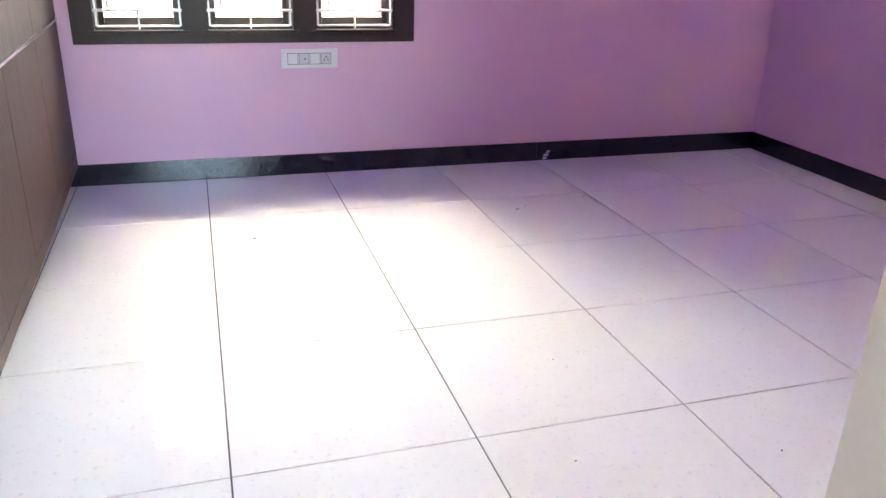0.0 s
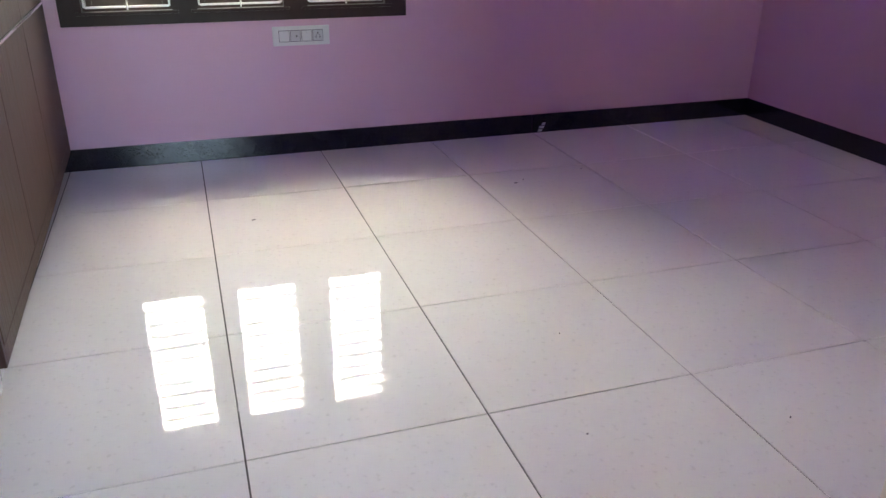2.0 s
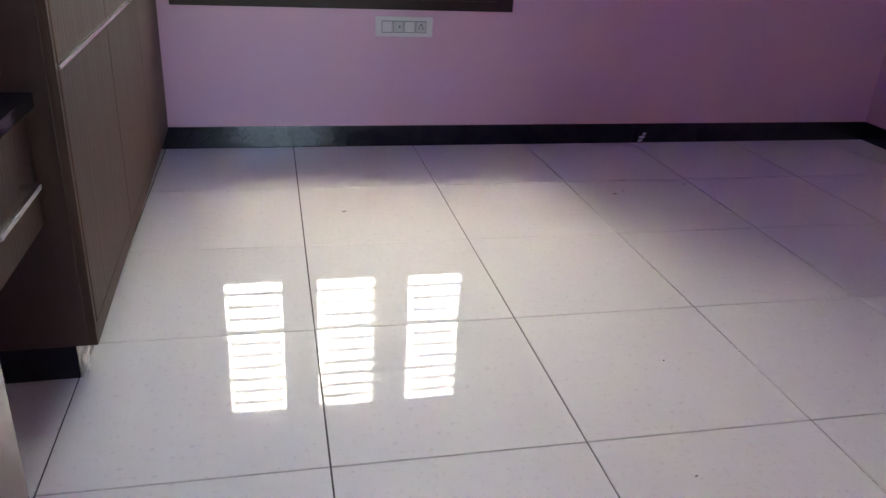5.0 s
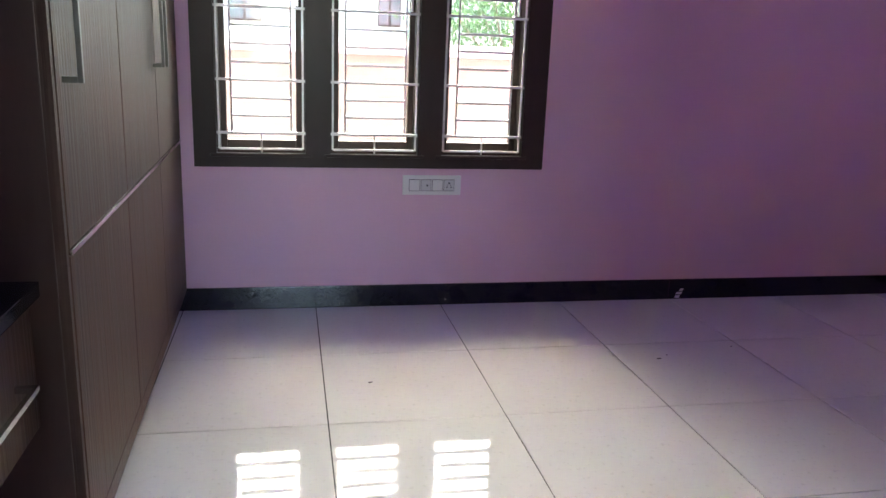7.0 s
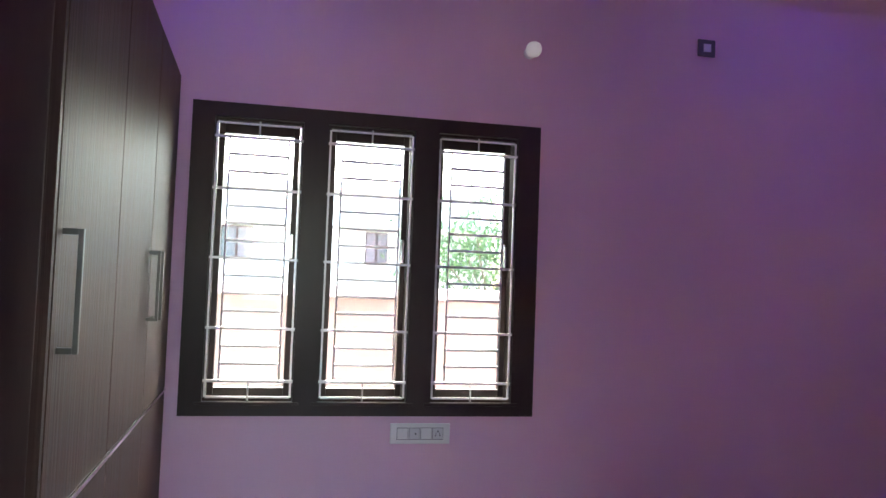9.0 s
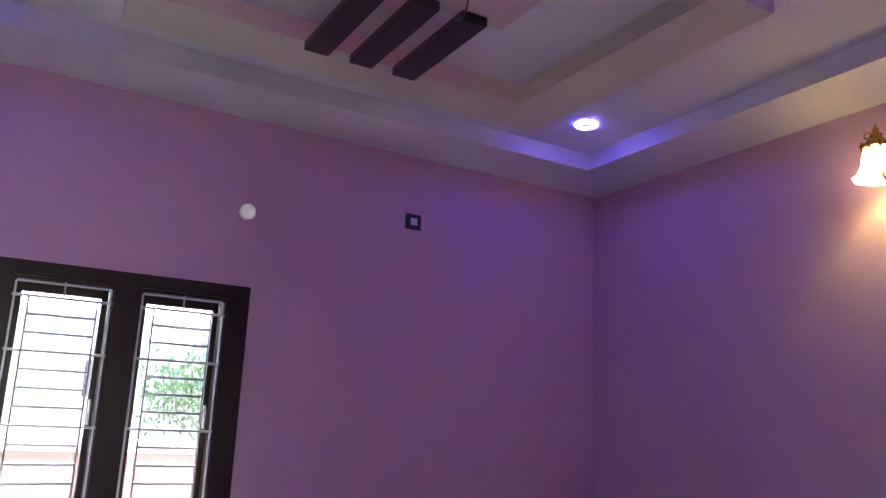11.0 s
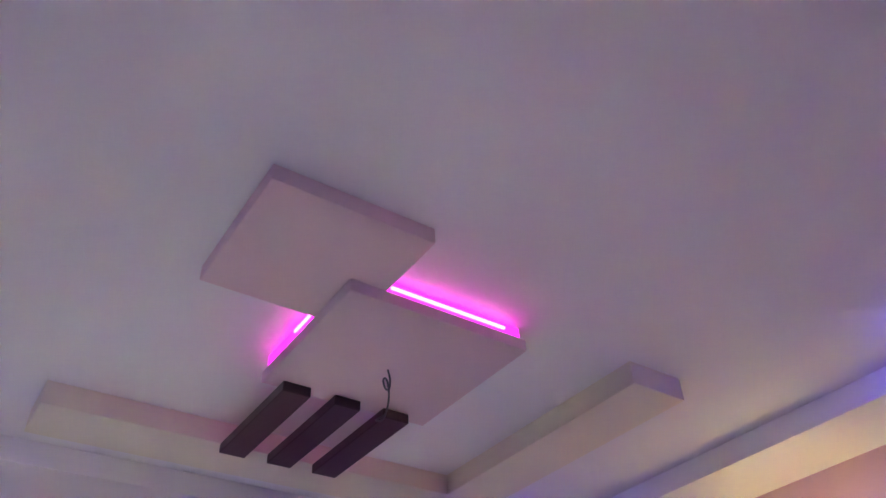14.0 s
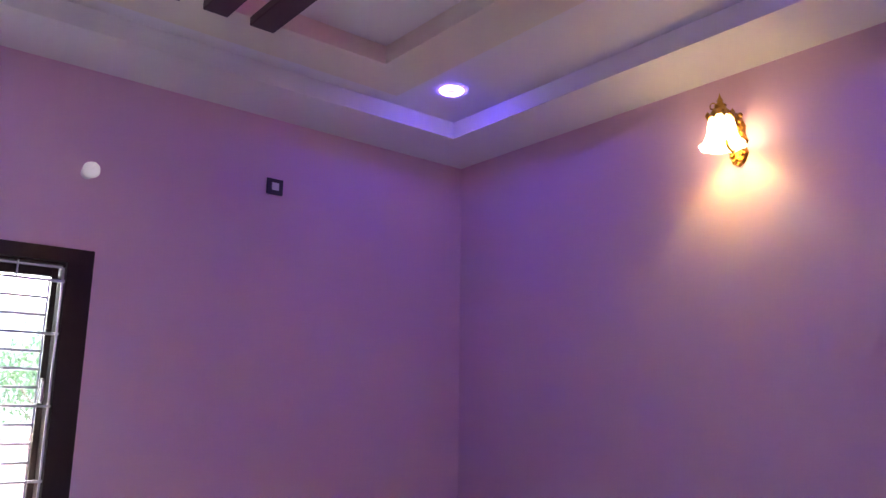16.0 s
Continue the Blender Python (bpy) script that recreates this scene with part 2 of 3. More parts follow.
part("baseboard_run", boxes((XL, XL + 0.012, YD, YW - 0.014, 0.001, SK), bevel=0.002), SKIRT, sk)


# ---- window ----
win = thing("window_1", "dark brown painted timber window with white steel grilles", "window", kind="structure")
BAYS = ((0.172, 0.556), (0.667, 1.064), (1.176, 1.560))
FZ0, FZ1 = 0.738, 1.963
Y0, Y1 = YW - 0.012, YW + 0.10
fr_rows = [(WX0 - 0.008, WX1 + 0.008, Y0, Y1, WZ0 - 0.006, FZ0 - 0.012), (WX0 - 0.008, WX1 + 0.008, Y0, Y1, FZ1 + 0.008, WZ1 + 0.006)]
edges = [WX0 - 0.008] + [v for b in BAYS for v in b] + [WX1 + 0.008]
for a, b in zip(edges[::2], edges[1::2]):
    fr_rows.append((a, b, Y0, Y1, FZ0 - 0.012, FZ1 + 0.008))
part("window_frame", boxes(*fr_rows), FRAME, win)
for a, b in BAYS:
    part("sill_bead", boxes((a - 0.028, b + 0.028, Y0 - 0.008, Y0 - 0.001, FZ0 - 0.026, FZ0 - 0.012), bevel=0.003), FRAME, win)
    part("rebate", boxes((a, a + 0.012, Y0 + 0.03, Y1, FZ0 - 0.012, FZ1 + 0.008), (b - 0.012, b, Y0 + 0.03, Y1, FZ0 - 0.012, FZ1 + 0.008),
                         (a + 0.012, b - 0.012, Y0 + 0.03, Y1, FZ0 - 0.012, FZ0 + 0.002), (a + 0.012, b - 0.012, Y0 + 0.03, Y1, FZ1 - 0.004, FZ1 + 0.008)), FRAME, win)
    sash = part("sash", boxes((a + 0.014, a + 0.040, Y1 - 0.03, Y1 + 0.012, FZ0 + 0.004, FZ1 - 0.006), (b - 0.040, b - 0.014, Y1 - 0.03, Y1 + 0.012, FZ0 + 0.004, FZ1 - 0.006),
                              (a + 0.040, b - 0.040, Y1 - 0.03, Y1 + 0.012, FZ0 + 0.004, FZ0 + 0.040), (a + 0.040, b - 0.040, Y1 - 0.03, Y1 + 0.012, FZ1 - 0.050, FZ1 - 0.006), bevel=0.003), FRAME, win)
    pane = part("pane", boxes((a + 0.038, b - 0.038, Y1 - 0.008, Y1 - 0.004, FZ0 + 0.038, FZ1 - 0.048)), GLASS, sash, "clear glass")
    pane.visible_shadow = False
    h = bmesh.new()
    box(h, b - 0.038, b - 0.024, Y1 - 0.036, Y1 - 0.03, 1.36, 1.47, 0.003)
    rod(h, (b - 0.031, Y1 - 0.036, 1.45), (b - 0.031, Y1 - 0.052, 1.45), 0.005)
    box(h, b - 0.037, b - 0.025, Y1 - 0.060, Y1 - 0.050, 1.36, 1.458, 0.003)
    part("sash_handle", h, CHROME, sash, "white metal window handle")
    # grille: outer square rods, two inner uprights and a ladder of cross rods
    g = bmesh.new()
    yy, r = Y0 + 0.018, 0.0042
    oa, ob_, za, zb = a + 0.010, b - 0.010, FZ0 + 0.006, FZ1 - 0.016
    box(g, oa - r, oa + r, yy - r, yy + r, za, zb)
    box(g, ob_ - r, ob_ + r, yy - r, yy + r, za, zb)
    box(g, oa + r, ob_ - r, yy - r, yy + r, za - r, za + r)
    box(g, oa + r, ob_ - r, yy - r, yy + r, zb - r, zb + r)
    ia, ib = a + 0.066, b - 0.062
    lo, hi = za + 0.070, zb - 0.060
    grille = part("grille", g, STEEL, win, "white painted steel window grille")
    for x in (ia, ib):
        part("grille_upright", rod(bmesh.new(), (x, yy, lo), (x, yy, hi), 0.0045, 8), STEEL, grille)
    n = 14
    for i in range(n + 1):
        z = lo + (hi - lo) * i / n
        wide = i in (0, 3, 7, 11, 14)
        part("grille_bar", boxes((oa - 0.012 if wide else ia - 0.004, ob_ + 0.012 if wide else ib + 0.004, yy - 0.006, yy + 0.017, z - 0.0054, z + 0.0054), bevel=0.001), STEEL, grille)
    mid = (a + b) / 2
    for z0, z1 in ((za - 0.014, lo), (hi, zb + 0.012)):
        part("grille_stub", rod(bmesh.new(), (mid, yy - 0.004, z0), (mid, yy - 0.004, z1), 0.0038, 8), STEEL, grille)

# ---- wall fittings ----
sw = thing("switch_board", "white modular switch and socket plate under the window", "switch board", (1.137, YW, 0.587))
part("plate", boxes((-0.138, 0.138, -0.011, -0.0005, -0.046, 0.046), bevel=0.003), PLASTIC, sw)
for i, (w, kind) in enumerate(((0.047, "switch"), (0.045, "socket"), (0.047, "switch"), (0.047, "three_pin"))):
    x = -0.083 + i * 0.0545
    mod = part("rocker" if kind == "switch" else "socket", boxes((x - w / 2, x + w / 2, -0.0155, -0.0113, -0.025, 0.025), bevel=0.0015), PLASTIC if kind == "switch" else PLUG, sw)
    part("module_gap", boxes((x - w / 2 - 0.0022, x + w / 2 + 0.0022, -0.0122, -0.0112, -0.0275, 0.0275)), WIRE, sw)
    if kind == "three_pin":
        for dx, dz, r in ((0, 0.011, 0.0042), (-0.010, -0.008, 0.0032), (0.010, -0.008, 0.0032), (-0.008, 0.001, 0.0025), (0.008, 0.001, 0.0025)):
            part("pin_hole", rod(bmesh.new(), (x + dx, -0.0153, dz), (x + dx, -0.0161, dz), r, 12), BLACK, mod)
    if kind == "socket":
        part("pin_hole", boxes((x + 0.002, x + 0.009, -0.0162, -0.0153, -0.004, 0.004)), BLACK, mod)
    if kind == "switch":
        part("rocker_mark", boxes((x - 0.001, x + 0.001, -0.0162, -0.0153, 0.012, 0.022)), PLUG, mod)

bl = thing("wall_bulb", "white round bulb in a holder on the wall above the window", "bulb", (1.600, YW, 2.390))
part("holder", rod(bmesh.new(), (0, -0.0005, 0), (0, -0.045, 0), 0.028, 20, 0.020), PLASTIC, bl)
part("globe", lathe([(0.0005, -0.040), (0.018, -0.036), (0.032, -0.022), (0.038, 0.0), (0.034, 0.018), (0.022, 0.036), (0.018, 0.048)], 24), GLOBE, bl, "frosted white globe", True).matrix_local = pose(0, -0.07, 0, -90)

sq = thing("wall_socket", "black square wall plate with a white centre", "socket", (2.532, YW, 2.508))
part("plate", boxes((-0.047, 0.047, -0.012, -0.0005, -0.043, 0.043), bevel=0.003), BLACK, sq)
part("insert", boxes((-0.020, 0.020, -0.018, -0.0122, -0.020, 0.020), bevel=0.002), PLASTIC, sq, "white plastic centre")

# ---- sconce on the right wall ----
sc = thing("wall_sconce", "antique brass wall lamp with a lit frosted bell shade", "wall lamp", (XR, 0.49, 2.555))
bp = bmesh.new()
outline = ((0.0, -0.115), (0.030, -0.095), (0.048, -0.060), (0.038, -0.030), (0.050, 0.0), (0.036, 0.035), (0.042, 0.07), (0.026, 0.11), (0.0, 0.145))
ring0 = [bp.verts.new((-0.001, y, z)) for y, z in outline] + [bp.verts.new((-0.001, -y, z)) for y, z in outline[-2:0:-1]]
ring1 = [bp.verts.new((-0.016, v.co.y * 0.8, v.co.z * 0.92)) for v in ring0]
bp.faces.new(ring1)
for i in range(len(ring0)):
    j = (i + 1) % len(ring0)
    bp.faces.new((ring0[i], ring0[j], ring1[j], ring1[i]))
part("backplate", bp, BRASS, sc)
for i in range(9):
    z = -0.09 + 0.026 * i
    for s in (-1, 1):
        part("leaf_ornament", lathe([(0.0005, -0.014), (0.009, -0.006), (0.011, 0.004), (0.0005, 0.018)], 10), BRASS, sc, smooth=True).matrix_local = pose(-0.022, s * (0.014 + 0.008 * (i % 3)), z, s * 35, 0, 0)
arm = bpy.data.curves.new("arm", "CURVE")
arm.dimensions, arm.bevel_depth, arm.bevel_resolution = "3D", 0.007, 3
sp = arm.splines.new("BEZIER")
sp.bezier_points.add(3)
for p, c in zip(sp.bezier_points, ((-0.012, 0, -0.02), (-0.07, 0, -0.05), (-0.115, 0, 0.09), (-0.135, 0, 0.165))):
    p.co, p.handle_left_type, p.handle_right_type = c, "AUTO", "AUTO"
arm.materials.append(BRASS)
a_ob = new("arm", arm)
a_ob.parent = sc
SX = -0.135
part("shade", lathe([(0.030, 0.095), (0.052, 0.080), (0.060, 0.045), (0.066, 0.005), (0.082, -0.030), (0.100, -0.046), (0.098, -0.050), (0.079, -0.034), (0.062, 0.003), (0.056, 0.045), (0.048, 0.077), (0.030, 0.090)], 40, 0.05, 8),
     SHADE, sc, "lit frosted glass bell shade", True).matrix_local = pose(SX, 0, 0)
part("crown", lathe([(0.056, 0.085), (0.050, 0.105), (0.034, 0.118), (0.024, 0.135), (0.028, 0.142), (0.012, 0.155), (0.014, 0.165), (0.006, 0.180), (0.0005, 0.200)], 24), BRASS, sc, smooth=True).matrix_local = pose(SX, 0, 0)
for i in range(8):
    a = 2 * math.pi * i / 8
    part("crown_leaf", lathe([(0.0005, -0.022), (0.010, -0.008), (0.012, 0.004), (0.0005, 0.022)], 8), BRASS, sc, smooth=True).matrix_local = pose(SX + 0.056 * math.cos(a), 0.056 * math.sin(a), 0.092, 0, 0, 0)
part("scroll", lathe([(0.014, -0.002), (0.017, 0), (0.014, 0.002), (0.011, 0), (0.014, -0.002)], 16), BRASS, sc).matrix_local = pose(SX, 0.036, 0.15, 0, 90, 0)
lamp("sconce_light", (XR + SX, 0.49, 2.60), 0.036, (0.82, 1.0, 0.40), 0.006)

# ---- ceiling features ----
lz = boxes((0.875, 2.835, 1.475, 1.735, SOFFIT + 0.009, TRAY - 0.001), (2.580, 2.835, 0.31, 1.475, SOFFIT + 0.009, TRAY - 0.001))
tagged(new("ceiling_drop_panel", mesh("ceiling_drop_panel", lz, PALE)), "cream L-shaped dropped gypsum panel under the ceiling", "ceiling panel")
tagged(new("square_ceiling_panel", mesh("square_ceiling_panel", boxes((1.097, 1.585, 0.07, 0.565, 2.931, TRAY - 0.001), bevel=0.003), BOARD)), "pinkish white square gypsum board fixed under the ceiling", "ceiling panel")
p2 = thing("lit_ceiling_panel", "pinkish white square gypsum board edged with magenta light", "ceiling panel", (0, 0, 0))
part("board", boxes((1.462, 2.11, 0.328, 0.95, 2.887, 2.929), bevel=0.003), BOARD, p2)
part("spacer", boxes((1.476, 2.095, 0.57, 0.93, 2.9295, TRAY - 0.001), (1.59, 2.095, 0.352, 0.57, 2.9295, TRAY - 0.001)), CEIL, p2)


def strip(bm, x0, x1, y0, y1, z0, z1):
    return box(bm, x0, x1, y0, y1, z0, z1, 0.006)


# strips wrap the spacer's sides, just above the board's edge
ZA, ZB = 2.932, 2.974
part("led_strip", strip(bmesh.new(), 1.592, 2.095, 0.336, 0.351, ZA, ZB), PINK_LED, p2, "glowing magenta LED strip")
part("led_core", strip(bmesh.new(), 1.60, 2.03, 0.331, 0.3355, ZA + 0.013, ZB - 0.019), PINK_CORE, p2)
part("led_strip", strip(bmesh.new(), 1.463, 1.4755, 0.572, 0.915, ZA, ZB), PINK_LED, p2, "glowing magenta LED strip")
part("led_core", strip(bmesh.new(), 1.4585, 1.4625, 0.575, 0.70, ZA + 0.013, ZB - 0.019), PINK_CORE, p2)
part("led_strip", strip(bmesh.new(), 1.48, 2.09, 0.931, 0.945, ZA, ZB), PINK_LED, p2, "glowing magenta LED strip")

for x0, x1 in ((1.520, 1.623), (1.714, 1.815), (1.908, 2.014)):
    tagged(new("wooden_slat", mesh("wooden_slat", boxes((x0, x1, 0.895, 1.462, 2.849, 2.8865), bevel=0.004), SLAT)), "dark walnut plank fixed under the ceiling panel", "slat", "slats under the ceiling")

hk = bpy.data.curves.new("hanging_wire", "CURVE")
hk.dimensions, hk.bevel_depth, hk.bevel_resolution = "3D", 0.0035, 2
sp = hk.splines.new("BEZIER")
pts = ((1.785, 0.66, 2.888), (1.797, 0.665, 2.85), (1.78, 0.657, 2.81), (1.763, 0.65, 2.83), (1.783, 0.667, 2.855), (1.811, 0.695, 2.82), (1.83, 0.755, 2.77), (1.85, 0.845, 2.8), (1.9, 0.885, 2.847))
sp.bezier_points.add(len(pts) - 1)
for p, c in zip(sp.bezier_points, pts):
    p.co, p.handle_left_type, p.handle_right_type = c, "AUTO", "AUTO"
hk.materials.append(WIRE)
tagged(new("hanging_wire", hk), "loose grey fan wire hanging from the ceiling panel", "wire")

for x, y in ((3.13, 1.662), (3.20, -0.405), (0.10, 1.692), (0.10, -0.405)):
    d = thing("ceiling_downlight", "round recessed downlight glowing blue", "downlight", (x, y, TRAY - 0.001), group="blue ceiling downlights")
    part("trim_ring", lathe([(0.030, -0.004), (0.034, -0.013), (0.054, -0.010), (0.062, -0.001), (0.030, -0.001), (0.030, -0.004)], 32), CYAN_LED, d, "glowing rim", True)
    part("lens", lathe([(0.0005, -0.003), (0.029, -0.003), (0.029, -0.001), (0.0005, -0.001)], 24), BLUE_LED, d, "glowing blue lens")

# ---- door ----
door = thing("door_1", "maroon painted panelled wooden door standing wide open", "door", (0.150, YD + 0.012, 0), 92.5, kind="structure")
L, TH, H = 0.80, 0.036, 2.08
rows = [(0.0, 0.135, -TH, 0, 0.006, H), (L - 0.125, L, -TH, 0, 0.006, H)]
for z0, z1 in ((0.006, 0.20), (0.86, 1.06), (H - 0.13, H)):
    rows.append((0.135, L - 0.125, -TH, 0, z0, z1))
rows += [(0.375, 0.465, -TH, 0, 0.20, 0.86), (0.375, 0.465, -TH, 0, 1.06, H - 0.13)]
part("door_frame", boxes(*rows), DOORWOOD, door)
for x0, x1 in ((0.135, 0.375), (0.465, L - 0.125)):
    for z0, z1 in ((0.20, 0.86), (1.06, H - 0.13)):
        part("panel", boxes((x0 - 0.004, x1 + 0.004, -TH + 0.012, -0.012, z0 - 0.004, z1 + 0.004), (x0 + 0.035, x1 - 0.035, -TH + 0.003, -0.003, z0 + 0.035, z1 - 0.035), bevel=0.006), DOORWOOD, door)
BZ = 1.0
lock = part("latch_rod", rod(bmesh.new(), (L - 0.27, -TH - 0.022, BZ), (L - 0.004, -TH - 0.022, BZ), 0.0085, 20), CHROME, door, "steel sliding bolt")
for x in (L - 0.195, L - 0.045):
    k = bmesh.new()
    rod(k, (x - 0.014, -TH - 0.022, BZ), (x + 0.014, -TH - 0.022, BZ), 0.013, 20)
    box(k, x - 0.010, x + 0.010, -TH - 0.004, -TH - 0.0005, BZ - 0.05, BZ + 0.05, 0.002)
    box(k, x - 0.010, x + 0.010, -TH - 0.020, -TH - 0.004, BZ - 0.012, BZ + 0.012, 0.002)
    br = part("bracket", k, CHROME, door, "steel bolt bracket")
    for z in (BZ - 0.036, BZ + 0.036):
        part("screw", rod(bmesh.new(), (x, -TH - 0.004, z), (x, -TH - 0.007, z), 0.0055, 12), CHROME, br)
part("hasp", boxes((L - 0.165, L - 0.125, -TH - 0.036, -TH - 0.032, BZ - 0.145, BZ - 0.06), (L - 0.165, L - 0.152, -TH - 0.036, -TH - 0.032, BZ - 0.06, BZ - 0.02),
                   (L - 0.138, L - 0.125, -TH - 0.036, -TH - 0.032, BZ - 0.06, BZ - 0.02), (L - 0.165, L - 0.125, -TH - 0.036, -TH - 0.026, BZ - 0.02, BZ + 0.01), bevel=0.0012), CHROME, lock, "slotted steel hasp plate")
st = boxes((L - 0.115, L - 0.085, -TH - 0.004, -TH - 0.0005, BZ - 0.11, BZ - 0.06), (L - 0.088, L - 0.085, -TH - 0.038, -TH - 0.004, BZ - 0.105, BZ - 0.065), bevel=0.001)
part("staple", st, CHROME, door, "steel staple for the hasp")
hd = boxes((L - 0.075, L - 0.045, -TH - 0.045, -TH - 0.030, 1.30, 1.52), (L - 0.07, L - 0.05, -TH - 0.032, -TH - 0.0005, 1.31, 1.335), (L - 0.07, L - 0.05, -TH - 0.032, -TH - 0.0005, 1.485, 1.51), bevel=0.004)
part("door_handle", hd, CHROME, door, "flat steel pull handle")
part("handle_foot", boxes((L - 0.082, L - 0.056, -TH - 0.012, -TH - 0.0005, 1.235, 1.272), bevel=0.004), CHROME, door, "steel screw plate")
for z in (0.25, 1.05, 1.85):
    part("hinge", rod(bmesh.new(), (-0.008, -0.004, z - 0.05), (-0.008, -0.004, z + 0.05), 0.007, 12), CHROME, door)

# ---- wardrobe: its front runs 1.15 degrees off the wall's line ----
wd = thing("wardrobe", "tall brown wood-grain laminate wardrobe with steel bar handles", "wardrobe", (0.060, 0.42, 0), 1.15)
WL, WH, WDP = 1.972, 2.15, 0.555
part("body", boxes((-WDP, -0.02, 0.0, WL, 0.10, WH), bevel=0.002), CARCASS, wd, "dark brown carcass")
part("edge_strip", boxes((-0.020, 0.0, 0.0, 0.018, 0.10, WH)), LAMINATE, wd)
part("plinth", boxes((-WDP + 0.03, -0.055, 0.012, WL - 0.01, 0.001, 0.10)), SKIRT, wd, "black granite toe board")
# steel strip stands in for the floor mirrored in the polished granite front
part("plinth_reflection", boxes((-0.054, -0.049, 0.013, WL - 0.01, 0.001, 0.099)), CHROME, wd, "bright steel strip standing in for reflections in the granite toe board")
part("bottom_rail", boxes((-0.019, 0.0, 0.020, WL, 0.10, 0.150)), LAMINATE, wd)
gap = 0.006
dw = (WL - 0.022) / 3
for i in range(3):
    y0, y1 = 0.022 + i * dw + gap / 2, 0.022 + (i + 1) * dw - gap / 2
    low = part("lower_door", boxes((-0.019, 0.001, y0, y1, 0.155, 0.772), bevel=0.0015), LAMINATE, wd)
    up = part("upper_door", boxes((-0.019, 0.001, y0, y1, 0.787, WH - 0.02), bevel=0.0015), LAMINATE, wd)
    part("profile_strip", boxes((-0.015, 0.006, y0, y1, 0.7745, 0.7845), bevel=0.001), CHROME, low, "bright aluminium strip")
    hy = y0 + 0.045 if i in (0, 2) else y1 - 0.045
    part("handle", boxes((0.030, 0.040, hy - 0.006, hy + 0.006, 1.105, 1.345), (0.0012, 0.030, hy - 0.006, hy + 0.006, 1.105, 1.117), (0.0012, 0.030, hy - 0.006, hy + 0.006, 1.333, 1.345), bevel=0.0012), SHADED_STEEL, up, "square steel bar handle")

# ---- wall-hung dressing unit beside the wardrobe ----
dr = thing("dressing_unit", "wall-hung brown dressing drawer unit with a black top", "dressing table", (0, 0, 0))
part("body", boxes((XL + 0.001, -0.032, -0.05, 0.415, 0.425, 0.698), bevel=0.002), CARCASS, dr)
part("drawer_front", boxes((-0.031, -0.012, -0.046, 0.412, 0.430, 0.692), bevel=0.0015), LAMINATE, dr)
part("handle", boxes((0.018, 0.028, 0.02, 0.30, 0.555, 0.567), (-0.0115, 0.018, 0.02, 0.032, 0.555, 0.567), (-0.0115, 0.018, 0.288, 0.30, 0.555, 0.567), bevel=0.0012), CHROME, dr, "square steel bar handle")
part("counter", boxes((XL + 0.001, 0.008, -0.06, 0.416, 0.700, 0.732), bevel=0.003), STONE, dr, "polished black stone top")

# ---- outside the window ----
solid("window_sunshade", boxes((-0.15, 1.90, YW + WALL, 3.22, 2.13, 2.20), bevel=0.006), WHITEWALL, "white concrete sunshade over the window outside", "sunshade")
solid("ground", boxes((-400, 400, -400, 400, -0.45, -0.30)), EARTH, "pale paved yard and ground", "ground")
cw = thing("compound_wall", "cream painted compound wall with a white coping", "wall")
part("wall_body", boxes((-9, 12, 4.15, 4.30, -0.3, 1.16)), OUTWALL, cw)
part("coping", boxes((-9, 12, 4.10, 4.35, 1.161, 1.24), bevel=0.01), WHITEWALL, cw, "white coping")


def house(x0, x1, y0, y1, storeys, label, cols):
    h = thing("neighbour_house", label, "house", ((x0 + x1) / 2, (y0 + y1) / 2, 0))
    ox, oy = (x0 + x1) / 2, (y0 + y1) / 2
    top = -0.3 + 3.1 * storeys
    wallpart = part("wall", boxes((x0 - ox, x1 - ox, y0 - oy, y1 - oy, -0.3, top)), WHITEWALL, h)
    part("parapet", boxes((x0 - ox - 0.12, x1 - ox + 0.12, y0 - oy - 0.12, y1 - oy + 0.12, top, top + 0.14), bevel=0.02), WHITEWALL, h, "grey roof slab edge")
    for s in range(storeys):
        z = 1.62 + 3.1 * s
        for c, half in cols:
            x = c - ox
            w = part("window", boxes((x - half, x + half, y0 - oy - 0.05, y0 - oy + 0.02, z - 0.04, z + 0.52), bevel=0.01), FRAME, h)
            for k in (-half / 2, half / 2):
                part("pane", boxes((x + k - half / 2 + 0.02, x + k + half / 2 - 0.02, y0 - oy - 0.056, y0 - oy - 0.051, z, z + 0.48)), DARKGLASS, w)
        part("sunshade", boxes((x0 - ox, x1 - ox, y0 - oy - 0.3, y0 - oy, z + 0.58, z + 0.65)), WHITEWALL, h, "continuous white sunshade over the windows")
    return h


house(-7.5, 4.2, 12.2, 20.0, 1, "white painted single-storey house beyond the compound wall", ((-5.6, 0.45), (-2.9, 0.45), (-0.19, 0.26), (2.13, 0.19)))


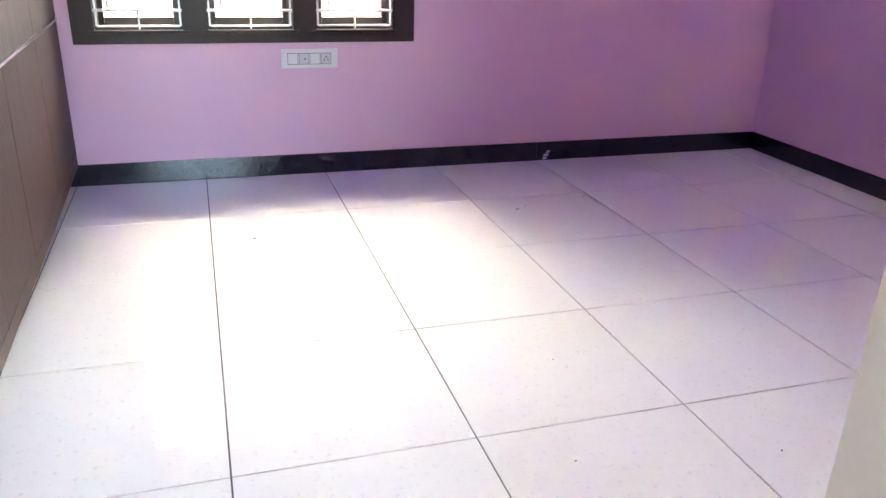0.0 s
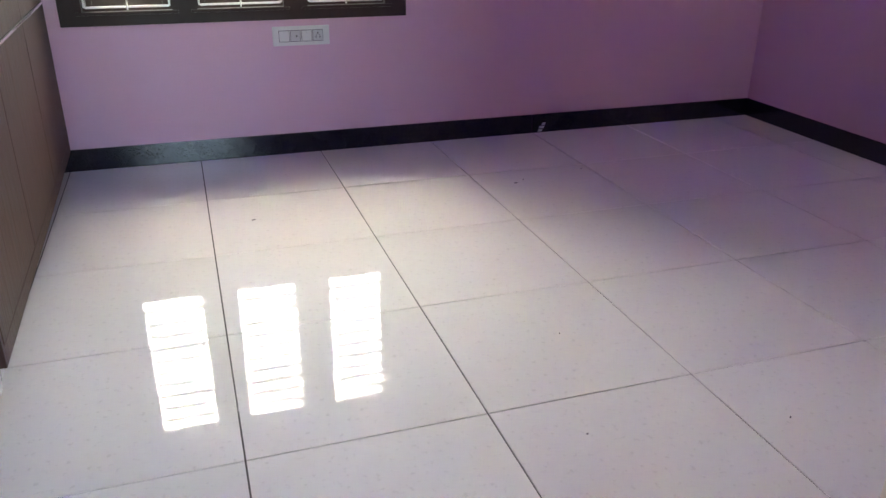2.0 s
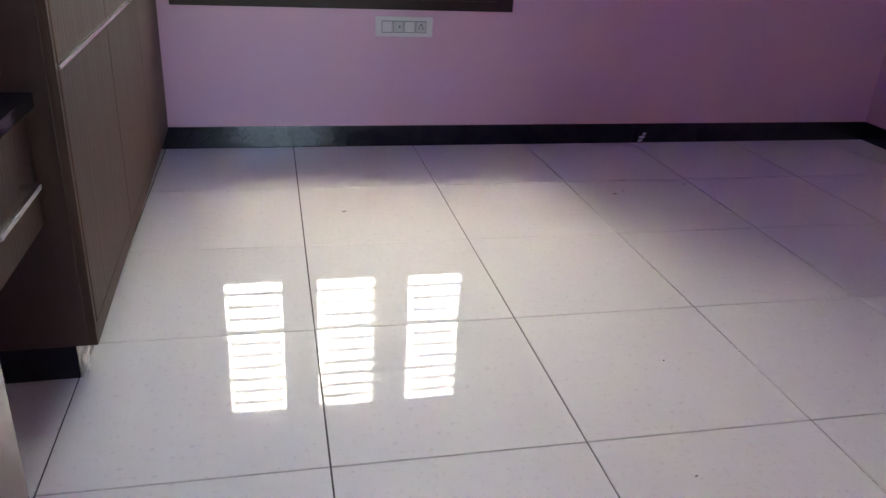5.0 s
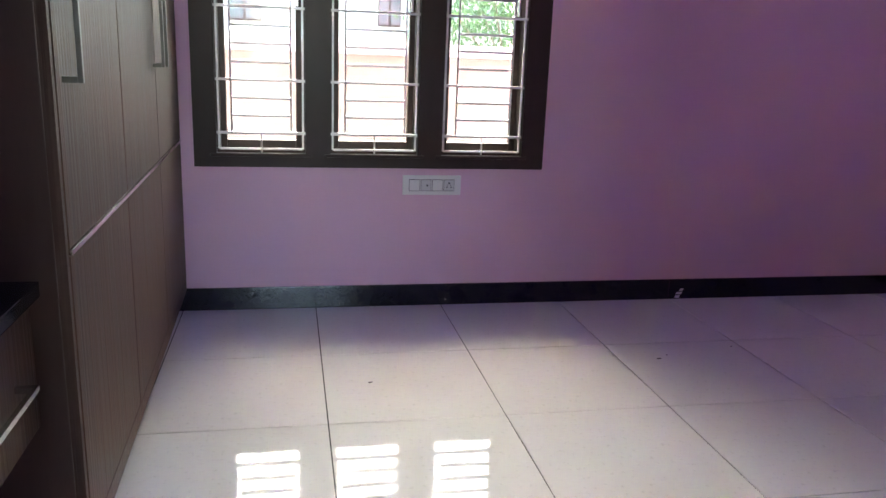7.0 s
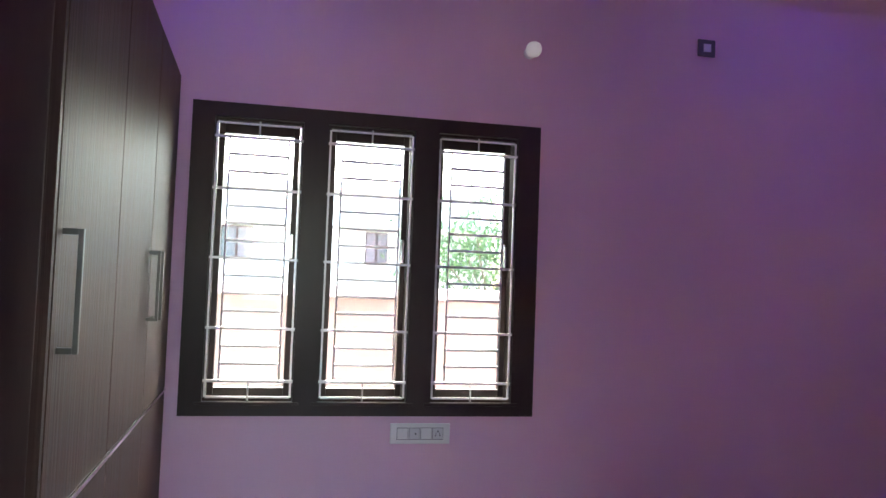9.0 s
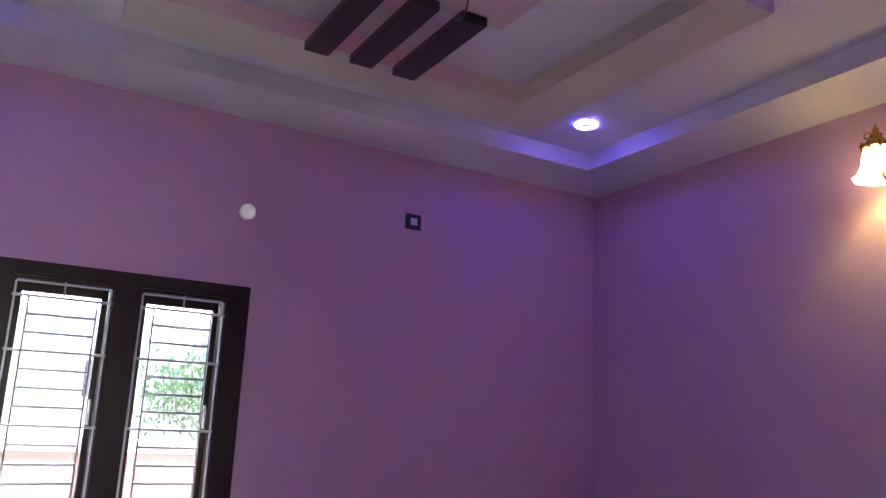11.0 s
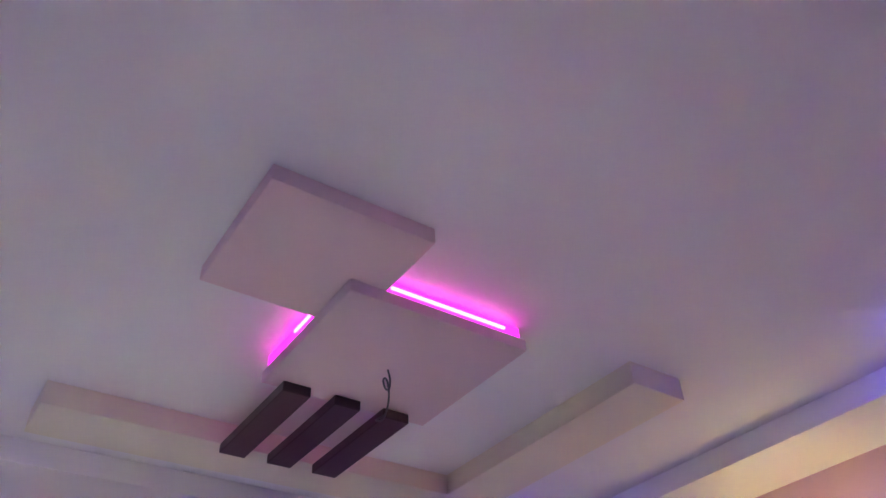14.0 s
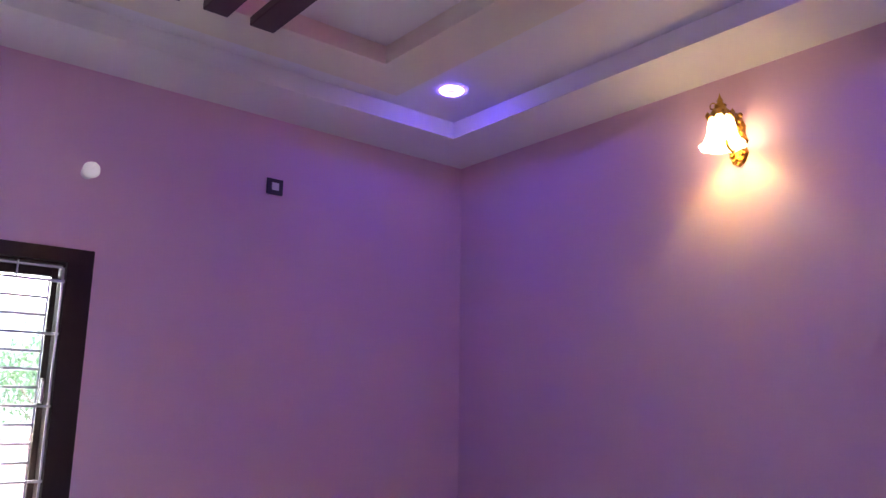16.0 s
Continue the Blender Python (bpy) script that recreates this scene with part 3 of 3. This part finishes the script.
def tree(x, y, z, size, label):
    t = thing("garden_tree", label, "tree", (x, y, z))
    bm = bmesh.new()
    rod(bm, (0, 0, 0), (0.05, 0, size * 0.55), 0.07, 10, 0.045)
    tips = []
    rnd = random.Random(7)
    for i in range(9):
        a = i * 2.4
        e = Vector((math.cos(a) * size * 0.3, math.sin(a) * size * 0.3, size * (0.62 + 0.04 * i)))
        rod(bm, (0.04, 0, size * (0.35 + 0.02 * i)), e, 0.028, 6, 0.008)
        tips.append(e)
    part("trunk", bm, BARK, t)
    crown = bmesh.new()
    for e in tips + [Vector((0, 0, size * 0.9))]:
        for k in range(280):
            c = e + Vector((rnd.gauss(0, 1), rnd.gauss(0, 1), rnd.gauss(0, 0.7))) * size * 0.13
            m = Matrix.Translation(c) @ Euler((rnd.random() * 6, rnd.random() * 6, rnd.random() * 6)).to_matrix().to_4x4() @ Matrix.Scale(size * 0.022, 4)
            vs = [crown.verts.new(m @ Vector(p)) for p in ((-1, 0, 0), (0, -0.4, 0.1), (1.1, 0, 0), (0, 0.4, 0.1))]
            crown.faces.new(vs)
    tagged(part("crown", crown, LEAF, t), kind="stuff")
    return t


tree(3.75, 10.9, -0.3, 2.6, "small leafy green tree behind the compound wall")

# ---- dried cement smear at the skirting joint, white toe-board strokes, and floor specks ----
def smear(name, place, turn, strokes, label):
    sm = thing(name, label, "smear", place, turn)
    for x0, x1, z0, z1, lean in strokes:
        bm = boxes((x0, x1, -0.003, -0.0005, z0, z1), bevel=0.0008)
        for v in bm.verts:
            v.co.x += lean * (v.co.z - z0)
        part("stroke", bm, PLUG, sm)


smear("white_smear", (2.45, YW - 0.012, 0.003), 0, ((-0.020, 0.004, 0.002, 0.016, 0.4), (-0.016, 0.014, 0.021, 0.034, 0.5), (0.002, 0.020, 0.039, 0.052, 0.5)),
      "dried white cement smear on the black skirting joint")
smear("white_smear", (0.018, 0.450, 0.004), 91.15, ((0.0, 0.030, 0.0, 0.045, 0.3), (0.055, 0.095, 0.02, 0.07, 0.3), (0.125, 0.165, 0.03, 0.085, 0.3), (0.20, 0.23, 0.045, 0.09, 0.3)),
      "white slanted strokes along the toe board")
for x, y, w, a in ((0.768, 1.515, 0.018, 20), (1.969, 1.626, 0.022, 5), (2.022, 1.661, 0.014, 60), (2.356, 1.727, 0.010, 0), (1.921, -0.247, 0.009, 45), (1.40, -0.152, 0.008, 10), (1.55, 0.31, 0.007, 70)):
    bm = lathe([(0.0005, 0.0), (w * 0.5, 0.0004), (w * 0.42, 0.0022), (0.0005, 0.003)], 9, 0.25, 3)
    sp_ob = tagged(new("grit_speck", mesh("grit_speck", bm, WIRE)), "dark speck of grit lying on the tile", "grit", "grit on the floor")
    sp_ob.matrix_world = pose(x, y, 0.0003, 0, 0, a) @ Matrix.Diagonal((1, 0.45, 1, 1))

# ---- floor and its tiles ----
fl = solid("floor", boxes((XL - WALL, XR + WALL, -4.1, YW + WALL, -0.12, -0.0035)), GROUT, "glossy white square tile floor with thin grey joints", "floor")
P = 0.6
tm = mesh("floor_tile", boxes((0.0022, P - 0.0022, 0.0022, P - 0.0022, -0.010, 0.0), bevel=0.0008), TILE)
for i in range(-2, 7):
    for j in range(-6, 4):
        if j < -2 and not -2 <= i < 6:
            continue
        t = new("floor_tile", tm)
        t.parent = fl
        t.location = (i * P, j * P, 0)
